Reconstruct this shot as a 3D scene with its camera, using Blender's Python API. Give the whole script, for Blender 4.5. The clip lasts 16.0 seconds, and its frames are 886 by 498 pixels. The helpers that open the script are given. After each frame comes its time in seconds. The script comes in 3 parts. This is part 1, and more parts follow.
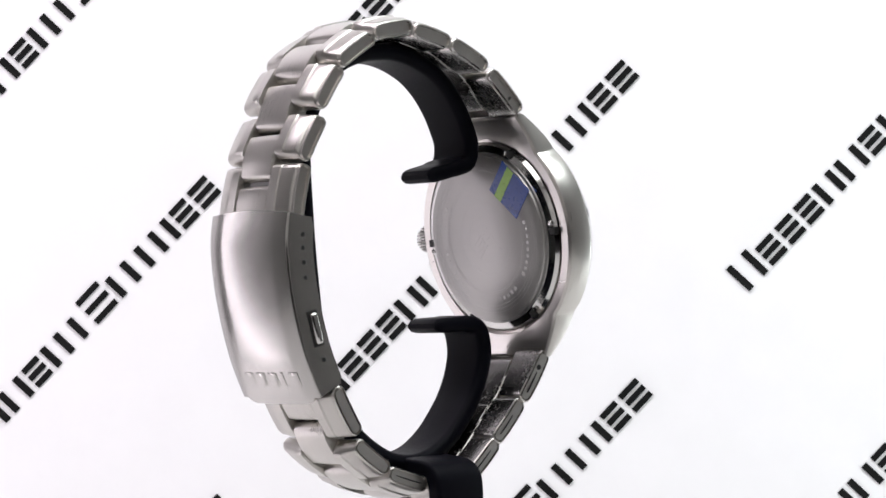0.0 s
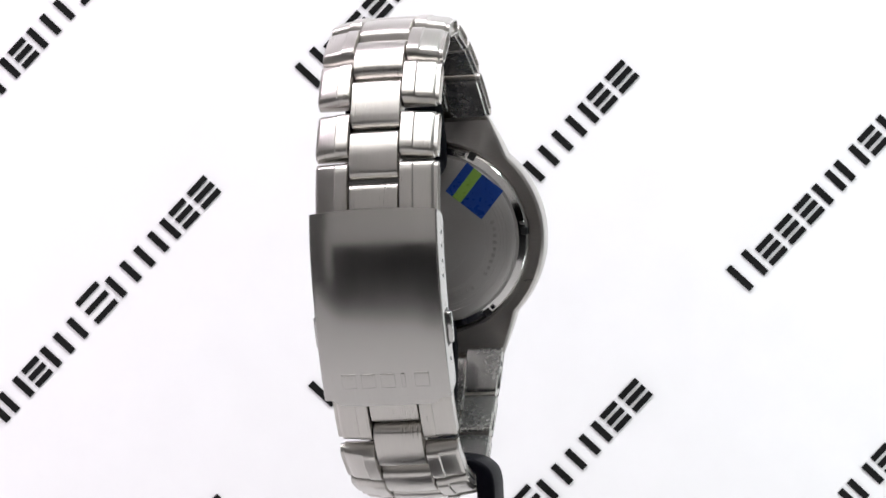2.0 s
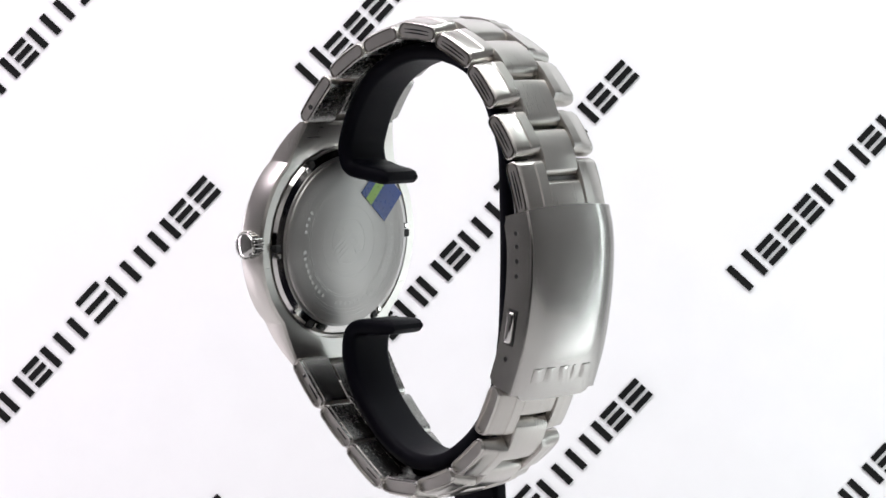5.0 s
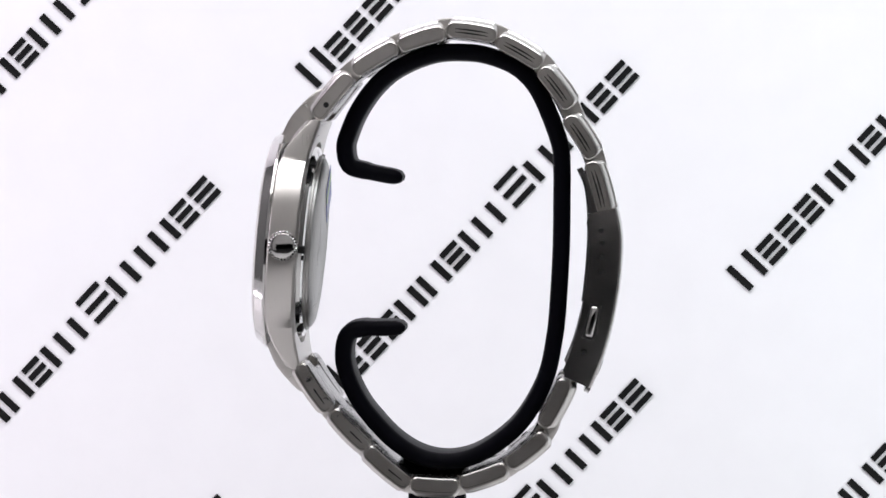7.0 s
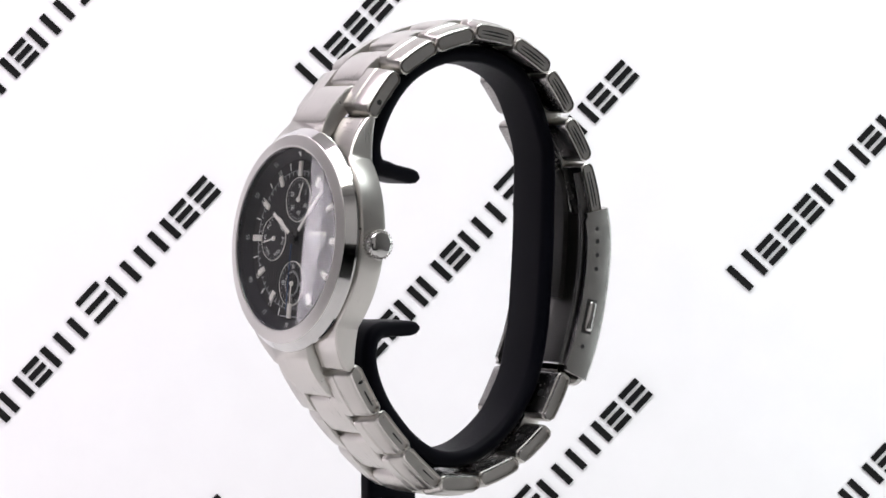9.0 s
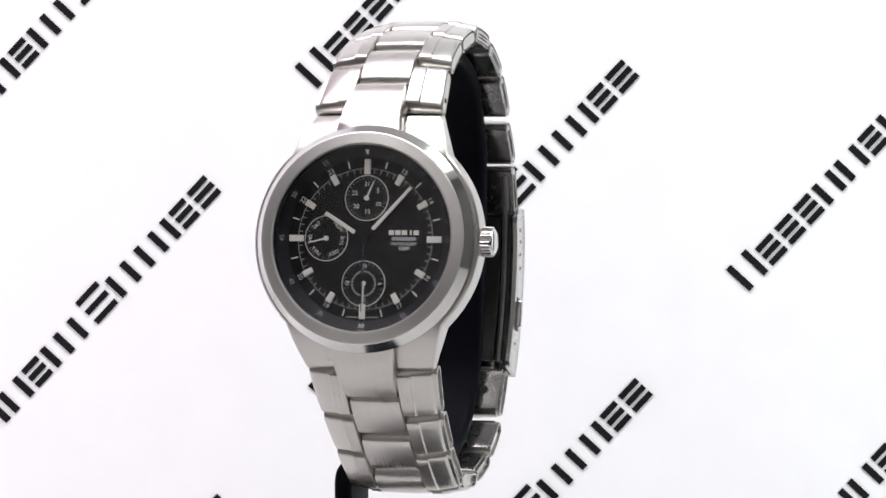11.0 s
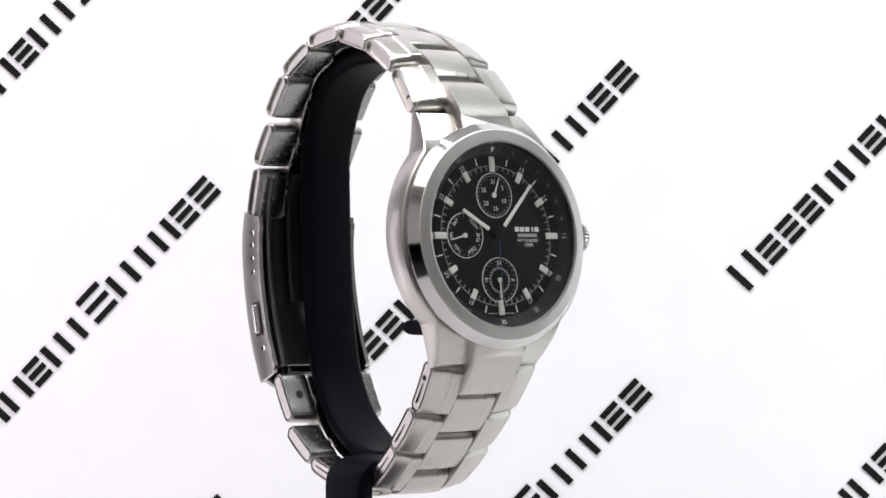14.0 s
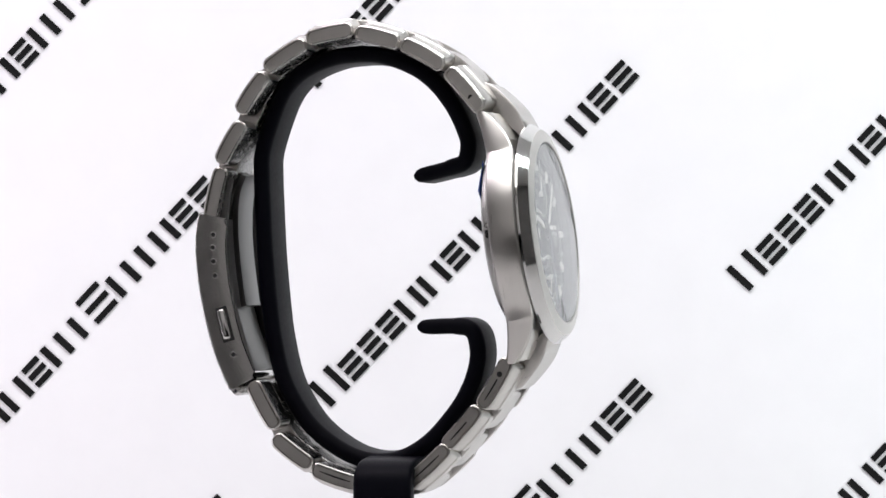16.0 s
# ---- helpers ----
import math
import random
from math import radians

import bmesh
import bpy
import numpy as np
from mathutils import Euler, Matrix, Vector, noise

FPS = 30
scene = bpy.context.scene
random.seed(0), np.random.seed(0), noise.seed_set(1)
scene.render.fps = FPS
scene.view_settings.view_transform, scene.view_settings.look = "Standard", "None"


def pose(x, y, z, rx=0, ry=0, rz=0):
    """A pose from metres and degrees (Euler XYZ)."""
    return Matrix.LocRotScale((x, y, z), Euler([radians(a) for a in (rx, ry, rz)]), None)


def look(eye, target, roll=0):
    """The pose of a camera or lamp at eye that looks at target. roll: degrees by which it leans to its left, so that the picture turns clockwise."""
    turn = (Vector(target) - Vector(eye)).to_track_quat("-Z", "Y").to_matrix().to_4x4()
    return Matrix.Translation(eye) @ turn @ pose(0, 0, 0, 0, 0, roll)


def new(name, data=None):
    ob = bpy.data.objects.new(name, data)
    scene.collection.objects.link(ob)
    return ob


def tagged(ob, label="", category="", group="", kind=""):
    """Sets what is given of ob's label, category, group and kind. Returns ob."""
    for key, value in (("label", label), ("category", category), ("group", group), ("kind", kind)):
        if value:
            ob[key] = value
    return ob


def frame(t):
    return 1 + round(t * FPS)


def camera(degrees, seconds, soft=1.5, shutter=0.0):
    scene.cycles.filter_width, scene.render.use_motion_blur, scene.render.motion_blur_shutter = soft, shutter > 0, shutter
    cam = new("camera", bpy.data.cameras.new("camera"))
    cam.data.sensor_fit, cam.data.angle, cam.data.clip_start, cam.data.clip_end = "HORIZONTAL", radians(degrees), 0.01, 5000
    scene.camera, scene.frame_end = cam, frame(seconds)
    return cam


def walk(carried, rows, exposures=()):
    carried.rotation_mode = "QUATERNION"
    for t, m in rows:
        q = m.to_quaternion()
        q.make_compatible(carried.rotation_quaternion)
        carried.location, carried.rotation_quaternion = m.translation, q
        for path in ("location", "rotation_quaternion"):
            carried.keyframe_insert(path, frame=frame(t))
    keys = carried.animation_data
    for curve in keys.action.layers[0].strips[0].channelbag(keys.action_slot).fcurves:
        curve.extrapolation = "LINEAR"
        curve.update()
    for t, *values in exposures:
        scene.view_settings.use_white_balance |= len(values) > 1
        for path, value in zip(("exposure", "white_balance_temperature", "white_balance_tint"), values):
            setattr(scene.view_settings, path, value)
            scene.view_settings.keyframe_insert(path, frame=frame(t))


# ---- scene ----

# Camera: fixed on its stand before the light tent, long lens. 1 unit = 1 m.
cam = camera(17.100, 16.0, soft=1.6)
EYE = Vector((0.005472, -0.5362, 0.0))
VIEW = look(EYE, EYE + Vector((0, math.cos(radians(0.943)), -math.sin(radians(0.943)))), -1.255)
walk(cam, [(0.0, VIEW), (16.0, VIEW)], exposures=[(0.0, 0.06, 6470, 10.5), (2.0, 0.06, 6460, 10.5), (3.0, 0.03, 6430, 11), (4.0, 0.06, 6460, 10.5), (6.3, 0.03, 6410, 11.5), (7.0, -0.05, 6330, 12.5), (8.0, -0.01, 6350, 12), (9.0, 0.06, 6470, 10.5),
     (12.0, 0.05, 6440, 11), (13.0, 0.06, 6460, 10.5), (15.0, 0.06, 6470, 10.5), (15.5, 0.06, 6470, 10.5), (16.0, -0.01, 6420, 11)])

# The stand's turn about the upright axis, degrees at seconds
TURN = [(0.0, -228.96), (0.5, -220.29), (1.0, -210.53), (1.5, -199.85), (2.0, -189.86), (2.5, -180.85), (3.0, -172.21), (3.5, -162.22), (4.0, -152.27), (4.5, -141.77),
        (5.0, -131.87), (5.5, -122.67), (6.0, -112.77), (6.5, -102.21), (7.0, -92.26), (7.5, -83.6), (8.0, -74.9), (8.5, -65.0), (9.0, -54.2), (9.5, -44.0),
        (10.0, -34.8), (10.5, -26.1), (11.0, -16.8), (11.5, -6.82), (12.0, 2.72), (12.5, 11.17), (13.0, 19.68), (13.5, 29.24), (14.0, 39.31), (14.5, 48.78),
        (15.0, 57.5), (15.5, 66.5), (16.0, 76.2)]
BASE = pose(-0.00097, 0, -0.00616, 0, 0, -0.7) @ pose(0, 0, 0, 0, 1.6, 0)

# ---- light ----
world = bpy.data.worlds.new("world")
scene.world = world
world.use_nodes = True
world.node_tree.nodes["Background"].inputs[0].default_value = (0.9, 0.95, 1.0, 1)
world.node_tree.nodes["Background"].inputs[1].default_value = 0.05


def area_lamp(name, eye, target, sx, sy, power, colour):
    data = bpy.data.lights.new(name, "AREA")
    data.shape, data.size, data.size_y, data.energy, data.color = "RECTANGLE", sx, sy, power, colour
    ob = new(name, data)
    ob.matrix_world = look(eye, target)
    return ob


area_lamp("tent_lamp_back", (-0.19, 0.0, 0.385), (-0.17, 0.25, -0.05), 0.36, 0.12, 1.3, (1.0, 0.895, 1.0))
area_lamp("tent_lamp_back", (0.19, 0.0, 0.385), (0.17, 0.25, -0.05), 0.36, 0.12, 1.3, (0.92, 1.0, 1.0))
area_lamp("tent_lamp_side", (-0.24, 0.05, -0.03), (-0.12, 0.25, -0.04), 0.06, 0.2, 0.19, (1.0, 0.92, 1.0))
area_lamp("tent_lamp_side", (0.24, 0.05, -0.03), (0.12, 0.25, -0.04), 0.06, 0.2, 0.19, (0.91, 1.0, 1.0))
area_lamp("tent_lamp_top", (0, -0.15, 0.39), (0, -0.1, 0), 0.5, 0.3, 1.4, (1, 0.985, 0.975))

# ---- materials ----
MM = 0.001


def nodes_of(name):
    m = bpy.data.materials.new(name)
    m.use_nodes = True
    return m, m.node_tree, m.node_tree.nodes["Principled BSDF"]


def link_to(nt, a, ao, b, bi):
    nt.links.new(a.outputs[ao], b.inputs[bi])


def surface(name, colour, rough, metal=0.0, scale=(1, 1, 1), freq=900.0, grain=0.06, bump=0.0, rvar=0.08, aniso=0.0, spec=0.5):
    """Principled material with grain in colour, roughness and relief; scale stretches the grain into brush lines."""
    m, nt, b = nodes_of(name)
    b.inputs["Metallic"].default_value = metal
    b.inputs["Specular IOR Level"].default_value = spec
    b.inputs["Anisotropic"].default_value = aniso
    co = nt.nodes.new("ShaderNodeTexCoord")
    mp = nt.nodes.new("ShaderNodeMapping")
    mp.inputs["Scale"].default_value = scale
    fine = nt.nodes.new("ShaderNodeTexNoise")
    fine.inputs["Scale"].default_value = freq
    fine.inputs["Detail"].default_value = 5
    wide = nt.nodes.new("ShaderNodeTexNoise")
    wide.inputs["Scale"].default_value = 90.0
    wide.inputs["Detail"].default_value = 3
    link_to(nt, co, "Object", mp, 0), link_to(nt, mp, 0, fine, 0), link_to(nt, co, "Object", wide, 0)
    add = nt.nodes.new("ShaderNodeMath")
    add.operation = "ADD"
    link_to(nt, fine, 0, add, 0), link_to(nt, wide, 0, add, 1)
    for socket, lo, hi in (("Base Color", 1 - grain, 1 + grain), ("Roughness", max(rough - rvar, 0.02), rough + rvar)):
        r = nt.nodes.new("ShaderNodeMapRange")
        r.inputs["From Min"].default_value, r.inputs["From Max"].default_value = 0.7, 1.3
        r.inputs["To Min"].default_value, r.inputs["To Max"].default_value = lo, hi
        link_to(nt, add, 0, r, 0)
        if socket == "Roughness":
            link_to(nt, r, 0, b, socket)
        else:
            v = nt.nodes.new("ShaderNodeVectorMath")
            v.operation = "SCALE"
            v.inputs[0].default_value = colour
            link_to(nt, r, 0, v, "Scale"), link_to(nt, v, 0, b, socket)
    if bump:
        bp = nt.nodes.new("ShaderNodeBump")
        bp.inputs["Strength"].default_value, bp.inputs["Distance"].default_value = bump, 0.00005
        link_to(nt, fine, 0, bp, "Height"), link_to(nt, bp, 0, b, "Normal")
    return m


STEEL = (0.60, 0.578, 0.548)
M_BRUSH = surface("brushed steel", STEEL, 0.30, 1.0, (3.0, 0.05, 0.05), 3400, 0.05, 0.0045, 0.03)
M_CASE = surface("satin steel", STEEL, 0.30, 1.0, (0.06, 3.0, 0.06), 3400, 0.03, 0.006, 0.03)
M_BEZEL = surface("satin bezel steel", (0.74, 0.72, 0.69), 0.40, 1.0, (1, 1, 1), 5000, 0.025, 0.02, 0.03)
M_BRUSH_H = surface("fine-brushed steel", (0.55, 0.535, 0.515), 0.21, 1.0, (3.0, 0.05, 0.05), 3400, 0.06, 0.03, 0.05)
M_POLISH = surface("polished steel", (0.66, 0.65, 0.635), 0.09, 1.0, (1, 1, 1), 700, 0.03, 0.0, 0.03)
# Inner steel: shade and black reflections inside the band put into its base colour.
M_SHADED_INNER = surface("shaded inner steel", (0.34, 0.333, 0.322), 0.26, 1.0, (1, 1, 1), 1500, 0.04, 0.0, 0.03)
M_BACK = surface("brushed case-back steel", (0.47, 0.46, 0.446), 0.46, 1.0, (0.05, 1.0, 3.0), 3000, 0.035, 0.05, 0.04)
# Clasp blades and rails: the black loop's reflection is painted in as darker steel.
M_SHADED_BLADE = surface("shaded blade steel", (0.2, 0.196, 0.19), 0.34, 1.0, (1, 1, 1), 1500, 0.04, 0.0, 0.03)
M_BLACK = surface("black satin plastic", (0.003, 0.003, 0.006), 0.5, 0.0, (1, 1, 1), 1800, 0.15, 0.06, 0.05, spec=0.07)
M_DIAL = surface("black dial lacquer", (0.003, 0.0028, 0.0032), 0.5, 0.0, (1, 1, 1), 6000, 0.1, 0.0, 0.03, spec=0.12)
M_RING = surface("black dial ring", (0.007, 0.007, 0.01), 0.38, 0.0, (1, 1, 1), 6000, 0.1, 0.0, 0.03, spec=0.2)
M_WHITE = surface("white print", (0.72, 0.72, 0.70), 0.5, 0.0, (1, 1, 1), 3000, 0.05)
M_GREY = surface("grey print", (0.30, 0.30, 0.31), 0.5, 0.0, (1, 1, 1), 3000, 0.05)
M_LUME = surface("cream lume", (0.66, 0.645, 0.60), 0.45, 0.0, (1, 1, 1), 3000, 0.05)
M_DARK = surface("dark recess", (0.01, 0.01, 0.01), 0.6, 0.0, (1, 1, 1), 1000, 0.1)
M_BLUE = surface("blue foil", (0.008, 0.05, 0.28), 0.30, 0.0, (1, 1, 1), 1200, 0.12)
M_GREEN = surface("pale foil", (0.26, 0.44, 0.08), 0.30, 0.1, (1, 1, 1), 1200, 0.12)
M_BOARD = surface("white backdrop vinyl", (0.86, 0.855, 0.86), 0.7, 0.0, (1, 1, 1), 60, 0.012, 0.0, 0.05, spec=0.2)
M_INK = surface("black print ink", (0.008, 0.008, 0.008), 0.6, 0.0, (1, 1, 1), 300, 0.2, spec=0.1)
M_SIDE = surface("grey tent fabric", (0.165, 0.163, 0.16), 0.9, 0.0, (1, 1, 1), 500, 0.04, 0.2, spec=0.1)
M_FABRIC = surface("grey-white tent fabric", (0.56, 0.55, 0.535), 0.9, 0.0, (1, 1, 1), 500, 0.04, 0.2, spec=0.1)
M_TABLE = surface("dark table laminate", (0.035, 0.035, 0.035), 0.6, 0.0, (1, 1, 1), 300, 0.08, spec=0.3)
M_SHEET = surface("white table sheet", (0.64, 0.635, 0.625), 0.8, 0.0, (1, 1, 1), 300, 0.03, spec=0.1)
M_ROOM = surface("dim room wall paint", (0.06, 0.06, 0.06), 0.9, 0.0, (1, 1, 1), 20, 0.08, spec=0.1)


def glass(name):
    m, nt, b = nodes_of(name)
    b.inputs["Base Color"].default_value = (1, 1, 1, 1)
    b.inputs["Roughness"].default_value = 0.0
    b.inputs["IOR"].default_value = 1.36
    b.inputs["Transmission Weight"].default_value = 1.0
    return m


M_GLASS = glass("mineral crystal")


# ---- mesh helpers ----
def part(name, bm, material, parent=None, label="", m=None, smooth=30):
    """Links a bmesh, given in millimetres, as one mesh object under its parent."""
    if m is not None:
        bm.transform(m)
    bmesh.ops.recalc_face_normals(bm, faces=bm.faces)
    me = bpy.data.meshes.new(name)
    bm.to_mesh(me)
    bm.free()
    me.transform(Matrix.Scale(MM, 4))
    me.materials.append(material)
    if smooth:
        me.shade_smooth()
        me.set_sharp_from_angle(angle=radians(smooth))
    ob = new(name, me)
    if parent:
        ob.parent = parent
    if label:
        ob["label"] = label
    return ob


def box_bm(x0, x1, y0, y1, z0, z1, bevel=0.0, seg=2):
    bm = bmesh.new()
    bmesh.ops.create_cube(bm, size=1, matrix=Matrix.Translation(((x0 + x1) / 2, (y0 + y1) / 2, (z0 + z1) / 2)) @ Matrix.Diagonal((x1 - x0, y1 - y0, z1 - z0, 1)))
    if bevel:
        bmesh.ops.bevel(bm, geom=bm.edges[:], offset=bevel, segments=seg, profile=0.5, affect="EDGES")
    return bm


def lathe_bm(profile, seg=96, close=False):
    """Turns (radius, y) round the y axis; radius runs in x and z."""
    bm = bmesh.new()
    rings = []
    for r, y in profile:
        if r < 1e-6:
            rings.append([bm.verts.new((0, y, 0))])
        else:
            rings.append([bm.verts.new((r * math.sin(a), y, r * math.cos(a))) for a in (2 * math.pi * i / seg for i in range(seg))])
    pairs = list(zip(rings, rings[1:])) + ([(rings[-1], rings[0])] if close else [])
    for a, b in pairs:
        for i in range(seg):
            j = (i + 1) % seg
            q = [a[i % len(a)], a[j % len(a)], b[j % len(b)], b[i % len(b)]]
            bm.faces.new(list(dict.fromkeys(q)))
    return bm


def loft_bm(sections, caps=True, close=False):
    """Skins a row of equal rings of points."""
    bm = bmesh.new()
    rings = [[bm.verts.new(p) for p in s] for s in sections]
    n = len(rings[0])
    for a, b in list(zip(rings, rings[1:])) + ([(rings[-1], rings[0])] if close else []):
        for i in range(n):
            bm.faces.new((a[i], a[(i + 1) % n], b[(i + 1) % n], b[i]))
    if caps and not close:
        bm.faces.new(rings[0][::-1]), bm.faces.new(rings[-1])
    return bm


def round_rect(w, h, r, n=4):
    """Outline of a rounded rectangle round the origin."""
    pts = []
    for cx, cy, a0 in ((w / 2 - r, h / 2 - r, 0), (-w / 2 + r, h / 2 - r, 90), (-w / 2 + r, -h / 2 + r, 180), (w / 2 - r, -h / 2 + r, 270)):
        for k in range(n + 1):
            a = radians(a0 + 90 * k / n)
            pts.append((cx + r * math.cos(a), cy + r * math.sin(a)))
    return pts


def spline(pts, n=6):
    """Smooth path through points."""
    pts = [Vector(p) for p in pts]
    out = []
    for i in range(len(pts) - 1):
        p0, p1, p2, p3 = pts[max(i - 1, 0)], pts[i], pts[i + 1], pts[min(i + 2, len(pts) - 1)]
        for k in range(n):
            t = k / n
            out.append(0.5 * ((2 * p1) + (p2 - p0) * t + (2 * p0 - 5 * p1 + 4 * p2 - p3) * t * t + (3 * p1 - p0 - 3 * p2 + p3) * t ** 3))
    return out + [pts[-1]]


def text_bm(words, size, depth=0.04):
    """Upright writing in the x-z plane, facing -y, centred."""
    cu = bpy.data.curves.new("writing", "FONT")
    cu.body, cu.size, cu.align_x, cu.align_y = words, size, "CENTER", "CENTER"
    cu.resolution_u = 3
    ob = bpy.data.objects.new("writing", cu)
    scene.collection.objects.link(ob)
    me = bpy.data.meshes.new_from_object(ob.evaluated_get(bpy.context.evaluated_depsgraph_get()))
    bm = bmesh.new()
    bm.from_mesh(me)
    bpy.data.objects.remove(ob)
    bpy.data.curves.remove(cu)
    bpy.data.meshes.remove(me)
    bm.transform(pose(0, 0, 0, 90))
    return bm


# ---- the light tent and the room ----
def slab(name, x0, x1, y0, y1, z0, z1, mat, label, cat):
    return tagged(part(name, box_bm(x0 * 1000, x1 * 1000, y0 * 1000, y1 * 1000, z0 * 1000, z1 * 1000), mat, smooth=0), label, cat, kind="structure")


TABLE_Z = -0.14
BOARD_Y = 0.25
backdrop = slab("backdrop", -0.45, 0.45, BOARD_Y, BOARD_Y + 0.004, TABLE_Z, 0.40, M_BOARD, "white backdrop board printed with slanting black marks", "backdrop")
slab("floor", -0.9, 0.9, -1.4, 0.4, TABLE_Z - 0.03, TABLE_Z, M_TABLE, "dull grey table top under the watch stand", "table top")
slab("wall_left", -0.404, -0.40, -0.45, BOARD_Y, TABLE_Z, 0.40, M_SIDE, "grey fabric side of a light tent", "tent wall")
slab("wall_right", 0.40, 0.404, -0.45, BOARD_Y, TABLE_Z, 0.40, M_SIDE, "grey fabric side of a light tent", "tent wall")
slab("ceiling", -0.404, 0.404, -0.454, BOARD_Y, 0.40, 0.404, M_FABRIC, "grey-white fabric roof of a light tent", "tent roof")
slab("table_sheet", -0.40, 0.40, -0.28, BOARD_Y - 0.004, TABLE_Z, TABLE_Z + 0.002, M_SHEET, "white sheet spread on the table under the stand", "sheet")
# front curtain: hangs down to just above the lens, open below it
GAP_X, GAP_Z = 0.26, 0.014
for x0, x1, z0, z1 in ((-0.404, -GAP_X, TABLE_Z, GAP_Z), (GAP_X, 0.404, TABLE_Z, GAP_Z), (-0.404, 0.404, GAP_Z, 0.40)):
    slab("wall_front", x0, x1, -0.454, -0.45, z0, z1, M_FABRIC, "grey-white fabric front of a light tent", "tent wall")
slab("wall_room", -0.9, 0.9, -1.42, -1.4, TABLE_Z, 0.7, M_ROOM, "dim grey wall of the room", "wall")
slab("wall_room", -0.92, -0.9, -1.42, 0.4, TABLE_Z, 0.7, M_ROOM, "dim grey wall of the room", "wall")
slab("wall_room", 0.9, 0.92, -1.42, 0.4, TABLE_Z, 0.7, M_ROOM, "dim grey wall of the room", "wall")
slab("wall_room", -0.9, 0.9, 0.4, 0.42, TABLE_Z, 0.7, M_ROOM, "dim grey wall of the room", "wall")
slab("ceiling", -0.92, 0.92, -1.42, 0.42, 0.7, 0.72, M_ROOM, "dim grey ceiling of the room", "ceiling")

# Printed marks on the backdrop: slanting lines of repeated shop lettering, set as plain bars
BOARD_TURN = VIEW.to_3x3()


def board_point(x, y):
    """A point of the layout grid (x right, y down) on the board's face."""
    way = BOARD_TURN @ Vector((x - 784, 441 - y, -5214.6))
    return EYE + way * ((BOARD_Y - 0.0006 - EYE.y) / way.y)


def bar(bm, x, y, u, v, x0, x1, y0, y1):
    """A flat bar in the slanted line that starts at (x, y); u runs along it, v up from it."""
    ring = [board_point(x + u[0] * a + v[0] * b, y + u[1] * a + v[1] * b) for a, b in ((x0, y0), (x1, y0), (x1, y1), (x0, y1))]
    low = [bm.verts.new(p * 1000) for p in ring]
    high = [bm.verts.new((p + Vector((0, 0.0005, 0))) * 1000) for p in ring]
    bm.faces.new(low), bm.faces.new(high[::-1])
    for i in range(4):
        bm.faces.new((low[i], low[(i + 1) % 4], high[(i + 1) % 4], high[i]))


# width of each mark in its line, how it is barred (u: two uprights, l: three level bars), tall or not
MARKS = [(56, "u", 1), (46, "l", 0), (44, "l", 0), (44, "l", 0), (52, "u", 0), (56, "u", 0), (44, "l", 0), (52, "u", 0), (44, "t", 0), (58, "l", 1), (56, "u", 0), (44, "t", 0), (50, "u", 0), (44, "l", 0), (50, "l", 0)]
LINE_U = (0.6814, -0.7319)
LINE_V = (-0.7319, -0.6814)


def printed_word(x, y):
    bm = bmesh.new()
    a, s = 0.0, 12.5
    total = sum(w for w, _, _ in MARKS)
    for w, k, tall in MARKS:
        w = w * 812.0 / total
        g, h = w - 11, 56.0 if tall else 44.0
        if k == "u":
            spans = [(0, s, 0, h), (g - s, g, 0, h)]
        elif k == "l":
            spans = [(0, g, 0, s * 0.85), (0, g, h / 2 - s * 0.42, h / 2 + s * 0.42), (0, g, h - s * 0.85, h)]
        else:
            spans = [(g / 2 - s / 2, g / 2 + s / 2, 0, h)]
        for x0, x1, y0, y1 in spans:
            bar(bm, x, y, LINE_U, LINE_V, a + x0, a + x1, y0, y1)
        a += w
    part("printed_mark", bm, M_INK, backdrop, "line of black printed bars", smooth=0)


for line in range(-1, 5):
    for rep in range(-2, 3):
        total_u = -540 - 540 * line + 1485 * rep          # x - y at the start of the word
        total_s = 165 + 568.7 * line - 0.0357 * total_u                    # x + y along the line
        x, y = (total_s + total_u) / 2, (total_s - total_u) / 2
        if -700 < x < 1700 and -300 < y < 1700:
            printed_word(x, y)

# ---- the watch stand: a black open loop on a flat bent post ----
stand = tagged(new("watch_stand"), "black plastic open-loop watch display stand with bent flat post", "watch stand")
LOOP = [(-1.33, 10.47), (-4.59, 11.11), (-8.14, 11.96), (-10.9, 13.05), (-11.64, 16.18), (-10.91, 18.85), (-9.17, 22.61), (-6.36, 26.56), (-2.93, 29.59), (1.51, 31.78),
        (5.94, 32.88), (10.29, 32.89), (13.63, 32.46), (17.97, 30.92), (21.4, 28.5), (24.13, 24.47), (27.08, 16.29), (27.43, 11.36), (27.31, 6.18), (26.98, -3.14),
        (26.09, -14.31), (25.34, -19.55), (24.04, -25.28), (22.09, -29.57), (19.51, -33.52), (16.68, -36.33), (13.36, -38.65), (9.95, -40.26), (5.93, -40.96), (1.92, -40.41),
        (-1.49, -38.85), (-4.74, -36.33), (-7.86, -32.84), (-9.96, -29.94), (-11.83, -26.07), (-12.8, -22.08), (-12.4, -18.6), (-11.2, -17.0), (-8.87, -16.59), (-5.29, -16.62),
        (-1.5, -16.65)]
LOOP_X, LOOP_W, LOOP_T = 1.4, 10.8, 3.1
path = spline(LOOP, 4)
sections = []
